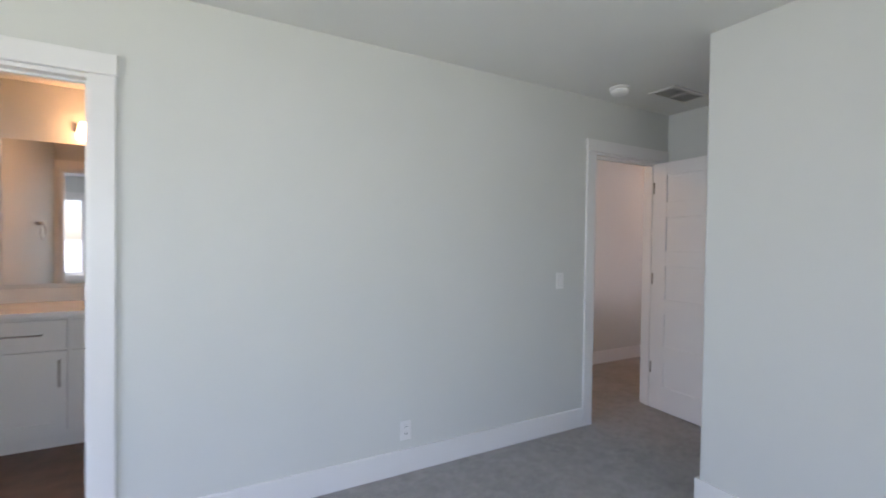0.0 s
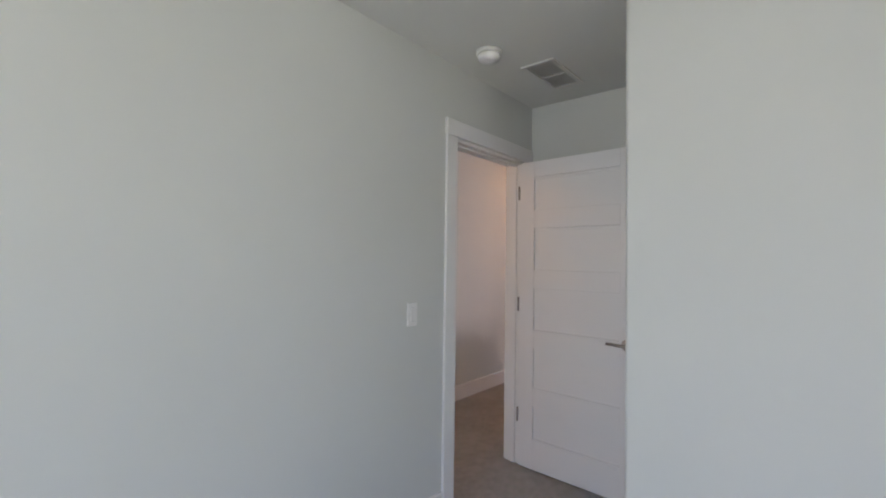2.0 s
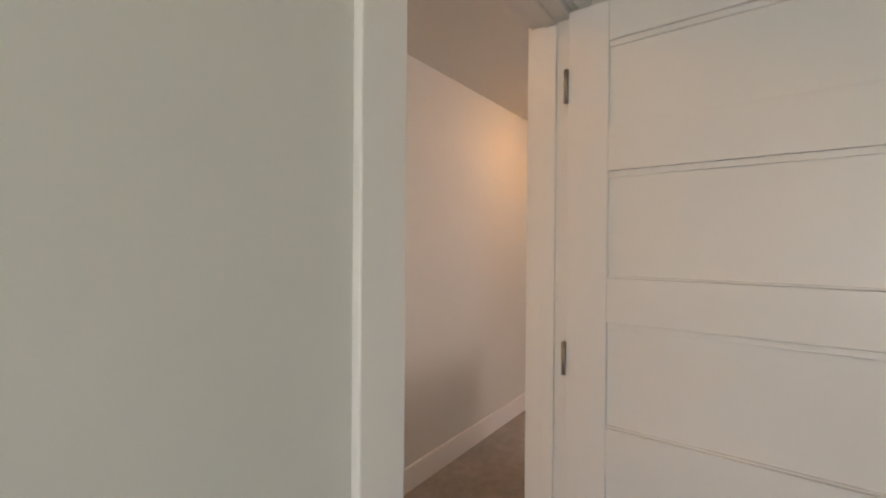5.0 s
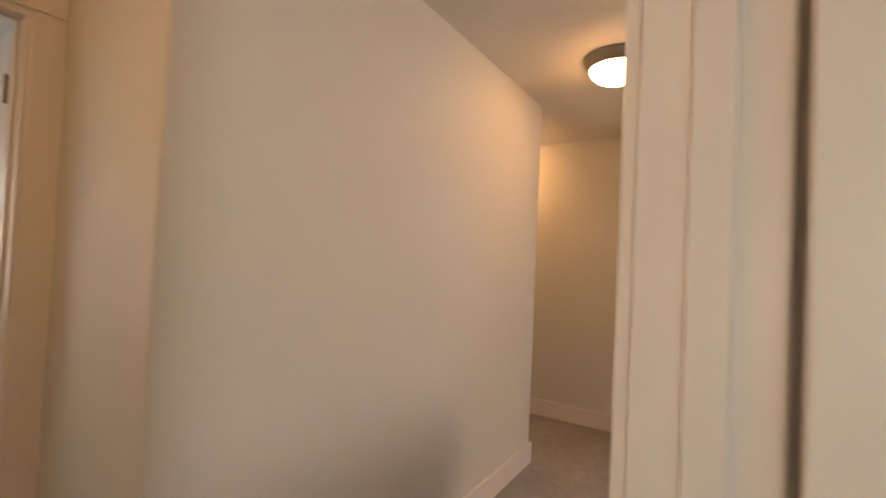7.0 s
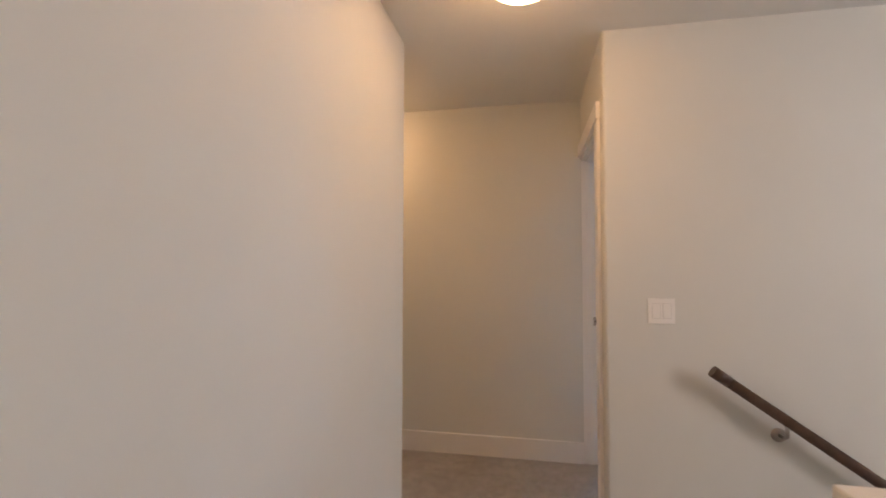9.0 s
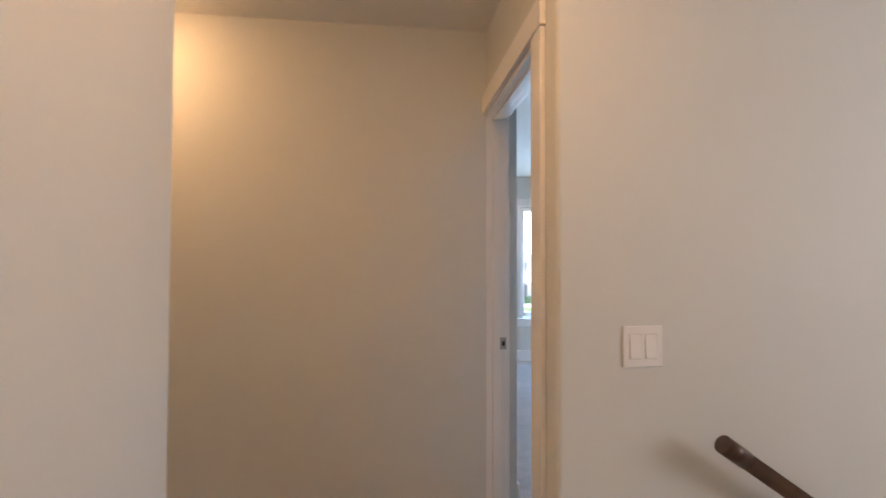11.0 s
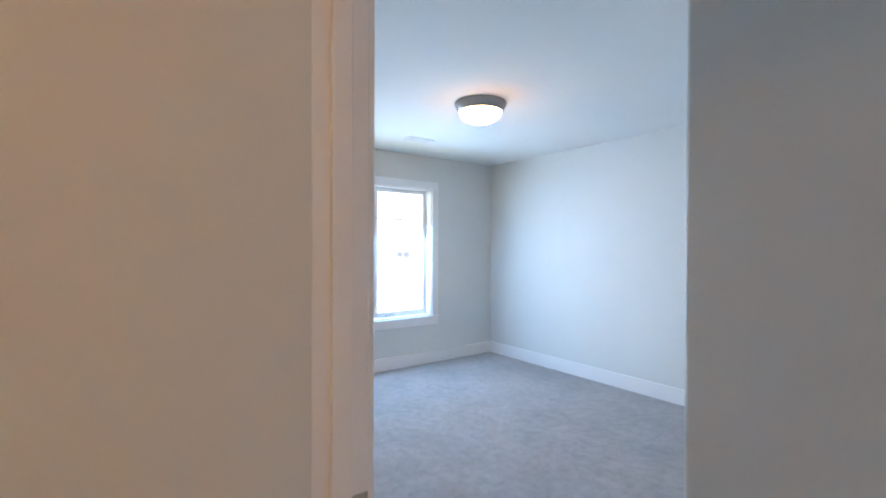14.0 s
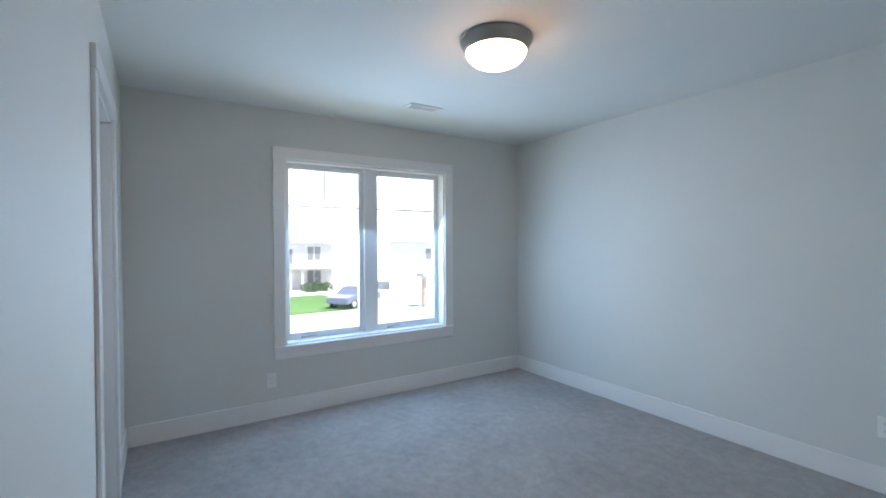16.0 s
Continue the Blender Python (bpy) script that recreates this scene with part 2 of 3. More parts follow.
wall_y("wall_hall_return", HY + TH, CY + TH, HX0, HX0 + TH)
wall_x("wall_hall_north", HX0, HX1, HY, HY + TH)
wall_y("wall_hall_side", HY + TH, 3.0, HX1 - TH, HX1)
wall_x("wall_hall_far_north", HX1, X2 + TH, 3.0, 3.12)
wall_y("wall_hall_end", YD, 3.0, X2, X2 + TH)
wall_y("wall_far_return", YN + TH, YD - TD, XR, XR + TH)
wall_x("wall_far_bedroom_door", X1, XR + TH, YD - TD, YD, [(DA, DB, 0, DH)])
CFA, CFB = 6.35, 7.12
wall_x("wall_far_bedroom_north", XR, RX, YN, YN + TH, [(CFA, CFB, 0, DH)])
wall_x("wall_far_closet_north", X2 + TH, RX, 1.0, 1.12)
wall_y("wall_far_closet_east", YN + TH, 1.12, RX, RX + 0.16)
wall_y("wall_stair_east", SY - TH, YD - TD, X1, X1 + TH, z0=-3.0)
wall_x("wall_far_alcove_south", X1 + TH, AX, AY - TH, AY)
wall_y("wall_far_bedroom_west", RY - TH, AY - TH, AX - TH, AX)
wall_x("wall_far_bedroom_south", AX, RX, RY - TH, RY)
WDA, WDB, WDZ0, WDZ1 = -2.605, -1.09, 0.562, 2.054
wall_y("wall_far_bedroom_east", RY - TH, YN + TH, RX, RX + 0.16, [(WDA, WDB, WDZ0, WDZ1)])
wall_x("wall_stair_south", EX + TH, X1, SY - TH, SY, [(1.06, 1.78, 1.12, 2.12)], z0=-3.0)
wall_y("wall_stair_west", SY - TH, 0.0, EX + TH, EX + TH + 0.012, z0=-3.0)
wall_y("wall_third_bedroom_east", CY + TH, 5.5, HX0 + TH, HX0 + 2 * TH)
wall_x("wall_third_bedroom_north", -2.6, HX0 + TH, 5.5, 5.62, [(-1.8, -0.2, WZ0, WZ1)])
wall_y("wall_third_bedroom_west", CY + TH, 5.5, -2.72, -2.6)
structure("wall_knee", box(EX + TH, 2.008, -0.145, -0.02, -0.2, 0.868), PAINT, "low painted half wall guarding the stairs", "half wall")
structure("trim_knee_cap", box(EX + TH + 0.002, 2.02, -0.157, -0.008, 0.869, 0.9, 0.006), TRIM, "flat white wooden cap on the half wall", "trim")

# ---- stairs ----
for i in range(10):
    tread = structure("stair_tread", box(EX + TH + 0.012, X1, -0.27 * (i + 1), -0.27 * i + 0.02, -0.18 * (i + 1) - 0.16, -0.18 * (i + 1), 0.01), CARPET, "carpeted stair tread going down", "stair")
structure("floor_stair_foot", box(EX + TH, X1, SY, -2.7, -3.05, -2.0), CARPET, "carpeted landing at the foot of the stairs", "floor")


# ---- baseboards ----
BH, BT = 0.14, 0.015


def base_x(xa, xb, y, side):
    """Along x; side is the way that it stands proud."""
    y0, y1 = (y, y + BT) if side > 0 else (y - BT, y)
    structure("baseboard", box(xa, xb, y0, y1, 0.0, BH, 0.003), TRIM, "white painted flat baseboard", "baseboard")


def base_y(ya, yb, x, side):
    x0, x1 = (x, x + BT) if side > 0 else (x - BT, x)
    structure("baseboard", box(x0, x1, ya, yb, 0.0, BH, 0.003), TRIM, "white painted flat baseboard", "baseboard")


CW = 0.09
base_x(WX, BA - CW, 0, -1)
base_x(BB + CW, OA - CW, 0, -1)
base_y(BY, -BT, EX, -1)
base_x(BX, EX - BT, BY, 1)
base_y(CLB + CW, BY + BT, BX, -1)
base_y(WY, CLA - CW, BX, -1)
base_x(WX, BX - BT, WY, 1)
base_y(WY + BT, -BT, WX, 1)
base_x(HX0 - BT, HX1 + BT, HY, -1)
base_y(HY, CY - 0.02, HX0, -1)
base_y(HY, 3.0, HX1, 1)
base_y(YD + 0.002, 3.0, X2, -1)
base_y(-0.0, YD, X1, -1)
base_x(X1 - BT, DA - CW, YD, 1)
base_x(OB + CW, EX + TH, TH, 1)
base_x(EX + TH, 2.008, -0.02, 1)
base_y(RY + BT, YN - BT, RX, -1)
base_x(AX + BT, RX - BT, RY, 1)
base_y(RY, AY + BT, AX, 1)
base_x(X1 + TH, AX, AY, 1)
base_x(XR, CFA - CW, YN, -1)
base_x(CFB + CW, RX - BT, YN, -1)
base_y(CY + TH, 5.5, HX0 + TH, -1)
base_x(-2.6, HX0, 5.5, -1)


# ---- door linings and casings ----
def doorway_x(name, xa, xb, y0, y1, sides=(-1, 1), stop=None, against=False, label="white painted flat door casing and jamb"):
    """Lining of an opening in a wall along x, from y0 to y1. against: at xb another wall meets its +y side."""
    ob = tagged(new(name), label, "door frame", kind="structure")
    JT = 0.018
    part("jamb", box(xa, xa + JT, y0, y1, 0.0, DH - JT, 0.002), TRIM, ob)
    part("jamb", box(xb - JT, xb, y0, y1, 0.0, DH - JT, 0.002), TRIM, ob)
    part("head_jamb", box(xa, xb, y0, y1, DH - JT, DH, 0.002), TRIM, ob)
    if stop is not None:
        part("stop", box(xa + JT, xa + JT + 0.011, stop, stop + 0.035, 0.0, DH - JT, 0.002), TRIM, ob)
        part("stop", box(xb - JT - 0.011, xb - JT, stop, stop + 0.035, 0.0, DH - JT, 0.002), TRIM, ob)
        part("stop", box(xa + JT, xb - JT, stop, stop + 0.035, DH - JT - 0.011, DH - JT, 0.002), TRIM, ob)
    for s in sides:
        ya, yb = (y0 - 0.017, y0 - 0.0005) if s < 0 else (y1 + 0.0005, y1 + 0.017)
        part("casing", box(xa - CW + 0.005, xa + 0.006, ya, yb, 0.0, DH + CW - 0.09, 0.003), TRIM, ob)
        meets = against and s > 0
        if not meets:
            part("casing", box(xb - 0.006, xb + CW - 0.005, ya, yb, 0.0, DH + CW - 0.09, 0.003), TRIM, ob)
        yc, yd = (ya - 0.004, yb) if s < 0 else (ya, yb + 0.004)
        part("head_casing", box(xa - CW - 0.002, xb - 0.02 if meets else xb + CW + 0.002, yc, yd, DH + 0.0005, DH + CW, 0.003), TRIM, ob)
    return ob


doorway_x("door_frame_1", OA, OB, 0.0, TH, stop=0.04)
doorway_x("door_frame_2", BA, BB, 0.0, TH, stop=0.05)
doorway_x("door_frame_3", CA, CB, CY, CY + TH, sides=(-1,), stop=0.045 + CY)
door_d = doorway_x("door_frame_4", DA, DB, YD - TD, YD, stop=YD - 0.065, against=True)
strike = part("strike_plate", box(DB - 0.0195, DB - 0.0178, YD - TD + 0.002, YD - TD + 0.032, 0.911, 0.968, 0.0005), NICKEL, door_d, "satin nickel strike plate")
part("strike_hole", box(DB - 0.0205, DB - 0.0192, YD - TD + 0.009, YD - TD + 0.023, 0.928, 0.95), DARK, strike)
doorway_x("door_frame_5", CFA, CFB, YN, YN + TH, sides=(-1,), stop=YN + 0.045)


def doorway_y(name, ya, yb, x0, x1):
    ob = tagged(new(name), "white painted flat door casing and jamb", "door frame", kind="structure")
    part("jamb", box(x0, x1, ya, ya + 0.018, 0.0, DH - 0.018, 0.002), TRIM, ob)
    part("jamb", box(x0, x1, yb - 0.018, yb, 0.0, DH - 0.018, 0.002), TRIM, ob)
    part("head_jamb", box(x0, x1, ya, yb, DH - 0.018, DH, 0.002), TRIM, ob)
    part("casing", box(x0 - 0.017, x0 - 0.0005, ya - CW, ya + 0.006, 0.0, DH, 0.003), TRIM, ob)
    part("casing", box(x0 - 0.017, x0 - 0.0005, yb - 0.006, yb + CW, 0.0, DH, 0.003), TRIM, ob)
    part("head_casing", box(x0 - 0.021, x0 - 0.0005, ya - CW, yb + CW, DH + 0.0005, DH + CW, 0.003), TRIM, ob)
    return ob


doorway_y("door_frame_6", CLA, CLB, BX, BX + TH)


# ---- panel doors ----
def lever(parent, x, z, yface, out, way):
    """Lever handle on the face y = yface; out: +1 or -1 along y; way: the lever's direction along x."""
    h = new("door_handle")
    h.parent = parent
    tagged(h, "satin nickel lever handle with a round rose")
    rose = lathe([(0.033, 0), (0.033, 0.006), (0.029, 0.011), (0.013, 0.013), (0.012, 0.045)], 28)
    part("rose", rose, NICKEL, h, m=Matrix.Translation((x, yface, z)) @ Matrix.Rotation(radians(-90 * out), 4, "X"))
    y = yface + out * 0.045
    part("lever", tube([(x - way * 0.012, y, z), (x, y, z), (x + way * 0.03, y + out * 0.004, z), (x + way * 0.07, y, z + 0.002), (x + way * 0.105, y - out * 0.006, z + 0.001)], 0.0085), NICKEL, h)


def panel_door(name, m, width, label, group="", hinge_side=-1, handle=True):
    """Five-panel door. Its hinge edge is x = 0; the leaf reaches to x = width and from y = -0.035 to 0."""
    d = thing(name, m, label, "door", group)
    t, z0, z1, st = 0.035, 0.012, 2.018, 0.108
    tops = [1.915, 1.577, 1.185, 0.795, 0.42]
    bots = [1.695, 1.30, 0.91, 0.533, 0.205]
    part("stile", box(0, st, -t, 0, z0, z1, 0.0015), DOORP, d)
    part("stile", box(width - st, width, -t, 0, z0, z1, 0.0015), DOORP, d)
    edges = [z1] + [v for a, b in zip(tops, bots) for v in (a, b)] + [z0]
    for a, b in zip(edges[0::2], edges[1::2]):
        part("rail", box(st, width - st, -t + 0.0004, -0.0004, b, a, 0.0015), DOORP, d)
    for a, b in zip(tops, bots):
        part("sticking", boxes((st, width - st, -t + 0.006, -0.006, a - 0.016, a - 0.0005), (st, width - st, -t + 0.006, -0.006, b + 0.0005, b + 0.006), bevel=0.0015), DOORP, d)
        part("panel", box(st - 0.004, width - st + 0.004, -t + 0.0125, -0.0125, b - 0.004, a + 0.004), DOORP, d)
    for z in (1.817, 1.075, 0.346):
        hb = new("hinge")
        hb.parent = d
        tagged(hb, "satin nickel butt hinge")
        part("knuckle", lathe([(0.0065, z - 0.045), (0.0065, z + 0.045)], 12), NICKEL, hb, m=Matrix.Translation((-0.004, 0.006 * (1 if hinge_side > 0 else 0) - (0.041 if hinge_side < 0 else 0), 0)))
        part("plate", box(-0.0015, 0.0005, -t + 0.002, -0.002, z - 0.045, z + 0.045), NICKEL, hb)
    if handle:
        lever(d, width - 0.065, 0.895, 0.0, 1, -1)
        lever(d, width - 0.065, 0.895, -t, -1, -1)
        part("latch_plate", box(width - 0.0005, width + 0.001, -0.029, -0.006, 0.865, 0.925), NICKEL, d, "satin nickel latch plate")
    return d


panel_door("door_1", pose(OB - 0.022, -0.008, 0, 0, 0, -93), 0.78, "open white five-panel wooden door with nickel lever", "panel doors", hinge_side=-1)
panel_door("door_2", pose(CB - 0.02, CY + TH + 0.006, 0, 0, 0, 88), 0.72, "open white five-panel bedroom door with nickel lever", "panel doors", hinge_side=1)
panel_door("door_3", pose(CFA + 0.02, YN + TH - 0.003, 0), 0.73, "closed white five-panel closet door", "panel doors", handle=False)
panel_door("door_4", pose(BX + 0.075, CLB - 0.02, 0, 0, 0, -90), 0.72, "closed white five-panel closet door beside the alcove", "panel doors", handle=False)


# ---- ceiling lamps ----
def ceiling_lamp(m, label, r):
    """Flush lamp: a shallow tapered pan of radius r at the ceiling and a glass dome below it."""
    d = thing("ceiling_lamp", m, label, "ceiling lamp", "flush dome lamps")
    pan = [(0.985, 0.0), (1.0, -0.02), (0.995, -0.07), (0.97, -0.13), (0.93, -0.2), (0.885, -0.27), (0.86, -0.31), (0.835, -0.33)]
    part("pan", lathe([(r * a, r * z) for a, z in pan], 56), BRONZE, d, "satin nickel pan")
    part("rim", lathe([(r * 0.835, -0.325 * r), (r * 0.85, -0.335 * r), (r * 0.835, -0.352 * r), (r * 0.815, -0.345 * r)], 56), BRONZE, d)
    prof = [(0.83 * r * math.cos(a), -0.335 * r - 0.45 * r * math.sin(a)) for a in [i * math.pi / 2 / 12 for i in range(13)]]
    part("dome", lathe([(max(q, 0.002), z) for q, z in prof], 56), OPAL, d, "glowing frosted glass dome")
    return d


lamp_label = "flush ceiling lamp with frosted glass dome, switched on"
ceiling_lamp(pose(2.69, 0.56, CE), lamp_label, 0.168)
ceiling_lamp(pose(3.85, 1.78, CE), lamp_label, 0.168)
ceiling_lamp(pose(-0.2, 0.95, CE), lamp_label, 0.168)
ceiling_lamp(pose(5.985, -1.742, CE), lamp_label, 0.19)


# ---- small fittings ----
def switch_plate(m, gangs, label):
    """Faces -y, centred on the origin."""
    w = 0.07 + 0.046 * (gangs - 1)
    d = thing("light_switch", m, label, "light switch")
    part("cover", box(-w / 2, w / 2, -0.006, 0, -0.0575, 0.0575, 0.003), PLATE, d)
    for i in range(gangs):
        x = (i - (gangs - 1) / 2) * 0.046
        bm = box(x - 0.0165, x + 0.0165, -0.0095, -0.003, -0.033, 0.033, 0.002)
        for v in bm.verts:
            if v.co.y < -0.008:
                v.co.y += 0.0022 * (1 if v.co.z > 0 else -0.6)
        part("rocker_gap", box(x - 0.0185, x + 0.0185, -0.0066, -0.0058, -0.035, 0.035), VENTBACK, d)
        part("rocker", bm, PLATE, d)
    return d


def outlet(m, label="white duplex wall socket near the baseboard"):
    d = thing("wall_socket", m, label, "wall socket", "wall sockets")
    part("cover", box(-0.035, 0.035, -0.006, 0, -0.0575, 0.0575, 0.003), PLATE, d)
    for z in (-0.02, 0.02):
        s = part("receptacle", box(-0.0165, 0.0165, -0.0085, -0.004, z - 0.014, z + 0.014, 0.003), PLATE, d)
        for x in (-0.006, 0.006):
            part("slot", box(x - 0.001, x + 0.001, -0.009, -0.008, z - 0.004, z + 0.006), DARK, s)
    return d


switch_plate(pose(-0.328, 0, 1.09), 1, "white single rocker light switch beside the door")
switch_plate(pose(X1, -0.055, 1.10, 0, 0, -90), 2, "white double rocker light switch above the handrail")
outlet(pose(-1.52, 0, 0.25))
outlet(pose(RX, -0.978, 0.30, 0, 0, -90))
outlet(pose(4.89, RY, 0.36, 0, 0, 180))

smoke = thing("smoke_detector", pose(-0.03, -0.24, CE), "round white smoke detector on the ceiling", "smoke detector")
part("base", lathe([(0.068, 0), (0.068, -0.012), (0.06, -0.016)], 36), PLATE, smoke)
part("cover", lathe([(0.058, -0.016), (0.06, -0.03), (0.05, -0.045), (0.02, -0.048)], 36), PLATE, smoke)


def vent(m, w, h, label, n, back=VENTBACK):
    d = thing("air_vent", m, label, "air vent")
    bw = 0.025
    part("vent_frame", boxes((-w / 2, w / 2, -h / 2, -h / 2 + bw, -0.008, 0), (-w / 2, w / 2, h / 2 - bw, h / 2, -0.008, 0),
                             (-w / 2, -w / 2 + bw, -h / 2 + bw, h / 2 - bw, -0.008, 0), (w / 2 - bw, w / 2, -h / 2 + bw, h / 2 - bw, -0.008, 0)), GRILLE, d)
    part("backing", box(-w / 2 + bw, w / 2 - bw, -h / 2 + bw, h / 2 - bw, -0.002, -0.0005), back, d)
    part("centre_bar", box(-0.008, 0.008, -h / 2 + bw, h / 2 - bw, -0.009, -0.002), GRILLE, d)
    for i in range(n):
        y = -h / 2 + bw + (i + 0.5) * (h - 2 * bw) / n
        bm = box(-w / 2 + bw, w / 2 - bw, -0.0055, 0.0055, -0.0008, 0.0008)
        bmesh.ops.transform(bm, matrix=Matrix.Translation((0, y, -0.006)) @ Matrix.Rotation(radians(35), 4, "X"), verts=bm.verts)
        part("slat", bm, GRILLE, d)
    return d


vent(pose(0.43, -0.375, CE), 0.40, 0.20, "white slatted return air vent on the ceiling", 15)
vent(pose(7.20, -2.0, CE, 0, 0, 90), 0.28, 0.13, "small white slatted ceiling vent near the window", 7)
vent(pose(0.70, 3.75, CE), 0.36, 0.20, "white slatted ceiling vent seen through the doorway", 12, DARK)

# ---- handrail ----
rail = thing("handrail", pose(X1, 0, 0), "dark stained wooden handrail on metal brackets", "handrail")
RT = [(-0.075, -0.245, 0.845), (-0.075, -2.6, 0.845 - 2.355 * 0.69)]
bm = tube([RT[0], RT[1]], 0.023, 20)
part("bar", bm, WOODRAIL, rail)
part("end_cap", tube([(-0.075, -0.237, 0.851), (-0.075, -0.30, 0.851 - 0.063 * 0.69)], 0.0255, 20), WOODRAIL, rail, "darker wooden end block")
part("under_strip", tube([(-0.075, -0.30, 0.797), (-0.075, -2.6, 0.797 - 2.30 * 0.69)], 0.009, 12), WOODRAIL, rail)
for y in (-0.52, -1.5, -2.4):
    z = 0.845 - (-y - 0.27) * 0.69
    br = new("bracket")
    br.parent = rail
    tagged(br, "satin nickel wall bracket")
    part("wall_rose", lathe([(0.03, 0), (0.03, 0.005), (0.012, 0.012)], 24), NICKEL, br, m=Matrix.Translation((0, y, z - 0.10)) @ Matrix.Rotation(radians(-90), 4, "Y"))
    part("arm", tube([(-0.005, y, z - 0.10), (-0.045, y, z - 0.10), (-0.07, y, z - 0.085), (-0.075, y, z - 0.03)], 0.008), NICKEL, br)


# ---- windows ----
def window_y(name, x, ya, yb, za, zb, depth, label, muntins=True, cased=True):
    """Two-sash window in a wall along y; the room lies towards -x. x: the room face of the wall."""
    d = tagged(new(name), label, "window", kind="structure")
    if cased:
        part("casing", box(x - 0.018, x - 0.0005, ya - CW, ya, za, zb, 0.003), TRIM, d)
        part("casing", box(x - 0.018, x - 0.0005, yb, yb + CW, za, zb, 0.003), TRIM, d)
        part("head_casing", box(x - 0.022, x - 0.0005, ya - CW, yb + CW, zb, zb + CW, 0.003), TRIM, d)
        part("window_sill", box(x - 0.03, x + 0.05, ya - CW - 0.006, yb + CW + 0.006, za - 0.02, za - 0.0005, 0.004), TRIM, d)
        part("apron", box(x - 0.018, x - 0.0005, ya - CW, yb + CW, za - 0.105, za - 0.0205, 0.003), TRIM, d)
    lx = x + 0.0
    part("reveal", boxes((lx, x + depth, ya, ya + 0.014, za, zb), (lx, x + depth, yb - 0.014, yb, za, zb),
                         (lx, x + depth, ya + 0.014, yb - 0.014, zb - 0.014, zb), (lx, x + depth, ya + 0.014, yb - 0.014, za, za + 0.014)), TRIM, d)
    a, b = ya + 0.014, yb - 0.014
    c = (a + b) / 2
    fx = x + 0.097
    part("mullion", box(fx - 0.02, fx + 0.04, c - 0.045, c + 0.045, za + 0.014, zb - 0.014, 0.003), VINYL, d)
    for s0, s1 in ((a, c - 0.045), (c + 0.045, b)):
        sw, z0, z1 = 0.046, za + 0.014, zb - 0.014
        s = new("sash")
        s.parent = d
        tagged(s, "white vinyl casement sash")
        part("sash_rail", box(fx, fx + 0.04, s0 + sw, s1 - sw, z0, z0 + sw + 0.012, 0.003), VINYL, s)
        part("sash_rail", box(fx, fx + 0.04, s0 + sw, s1 - sw, z1 - sw, z1, 0.003), VINYL, s)
        part("sash_stile", box(fx, fx + 0.04, s0, s0 + sw, z0, z1, 0.003), VINYL, s)
        part("sash_stile", box(fx, fx + 0.04, s1 - sw, s1, z0, z1, 0.003), VINYL, s)
        g = part("pane", box(fx + 0.018, fx + 0.022, s0 + sw - 0.003, s1 - sw + 0.003, z0 + sw, z1 - sw + 0.003), GLASS, s, "clear window glass")
        g.visible_shadow = False
        if muntins:
            zm, ym = z1 - sw - 0.305, (s0 + s1) / 2
            part("muntin", box(fx + 0.014, fx + 0.0175, s0 + sw, s1 - sw, zm - 0.006, zm + 0.006), MUNTIN, s)
            part("muntin", box(fx + 0.014, fx + 0.0175, ym - 0.006, ym + 0.006, zm + 0.006, z1 - sw), MUNTIN, s)
            lk = part("crank_handle", tube([(fx - 0.004, s1 - 0.26, z0 + 0.024), (fx - 0.02, s1 - 0.24, z0 + 0.03), (fx - 0.022, s1 - 0.16, z0 + 0.026), (fx - 0.02, s1 - 0.13, z0 + 0.024)], 0.007), NICKEL, s, "folded metal crank handle")
    return d


window_y("window_1", RX, WDA, WDB, WDZ0, WDZ1, 0.16, "white double casement window with grilles, overlooking the street")


def window_x(name, y, xa, xb, za, zb, room):
    """Plain window in a wall along x; room: +1 or -1, the side on which the room lies."""
    d = tagged(new(name), "white cased window letting in daylight", "window", kind="structure")
    yi = (y, y + room * 0.018)
    y0, y1 = min(yi), max(yi)
    part("casing", box(xa - CW, xa, y0, y1, za, zb, 0.003), TRIM, d)
    part("casing", box(xb, xb + CW, y0, y1, za, zb, 0.003), TRIM, d)
    part("head_casing", box(xa - CW, xb + CW, y0, y1, zb, zb + CW, 0.003), TRIM, d)
    part("window_sill", box(xa - CW, xb + CW, y0, y1 + 0.01, za - 0.1, za, 0.003), TRIM, d)
    c, yo = (xa + xb) / 2, y - room * 0.08
    part("window_frame", boxes((xa, xa + 0.05, yo - 0.02, yo + 0.02, za, zb), (xb - 0.05, xb, yo - 0.02, yo + 0.02, za, zb), (c - 0.03, c + 0.03, yo - 0.02, yo + 0.02, za + 0.05, zb - 0.05),
                               (xa + 0.05, xb - 0.05, yo - 0.02, yo + 0.02, za, za + 0.05), (xa + 0.05, xb - 0.05, yo - 0.02, yo + 0.02, zb - 0.05, zb)), VINYL, d)
    return d


window_x("window_2", WY, -5.15, -4.35, WZ0, WZ1, 1)
window_x("window_3", WY, WA1, WA2, WZ0, WZ1, 1)
window_x("window_4", 5.5, -1.8, -0.2, WZ0, WZ1, -1)
window_x("window_5", SY, 1.06, 1.78, 1.12, 2.12, 1)


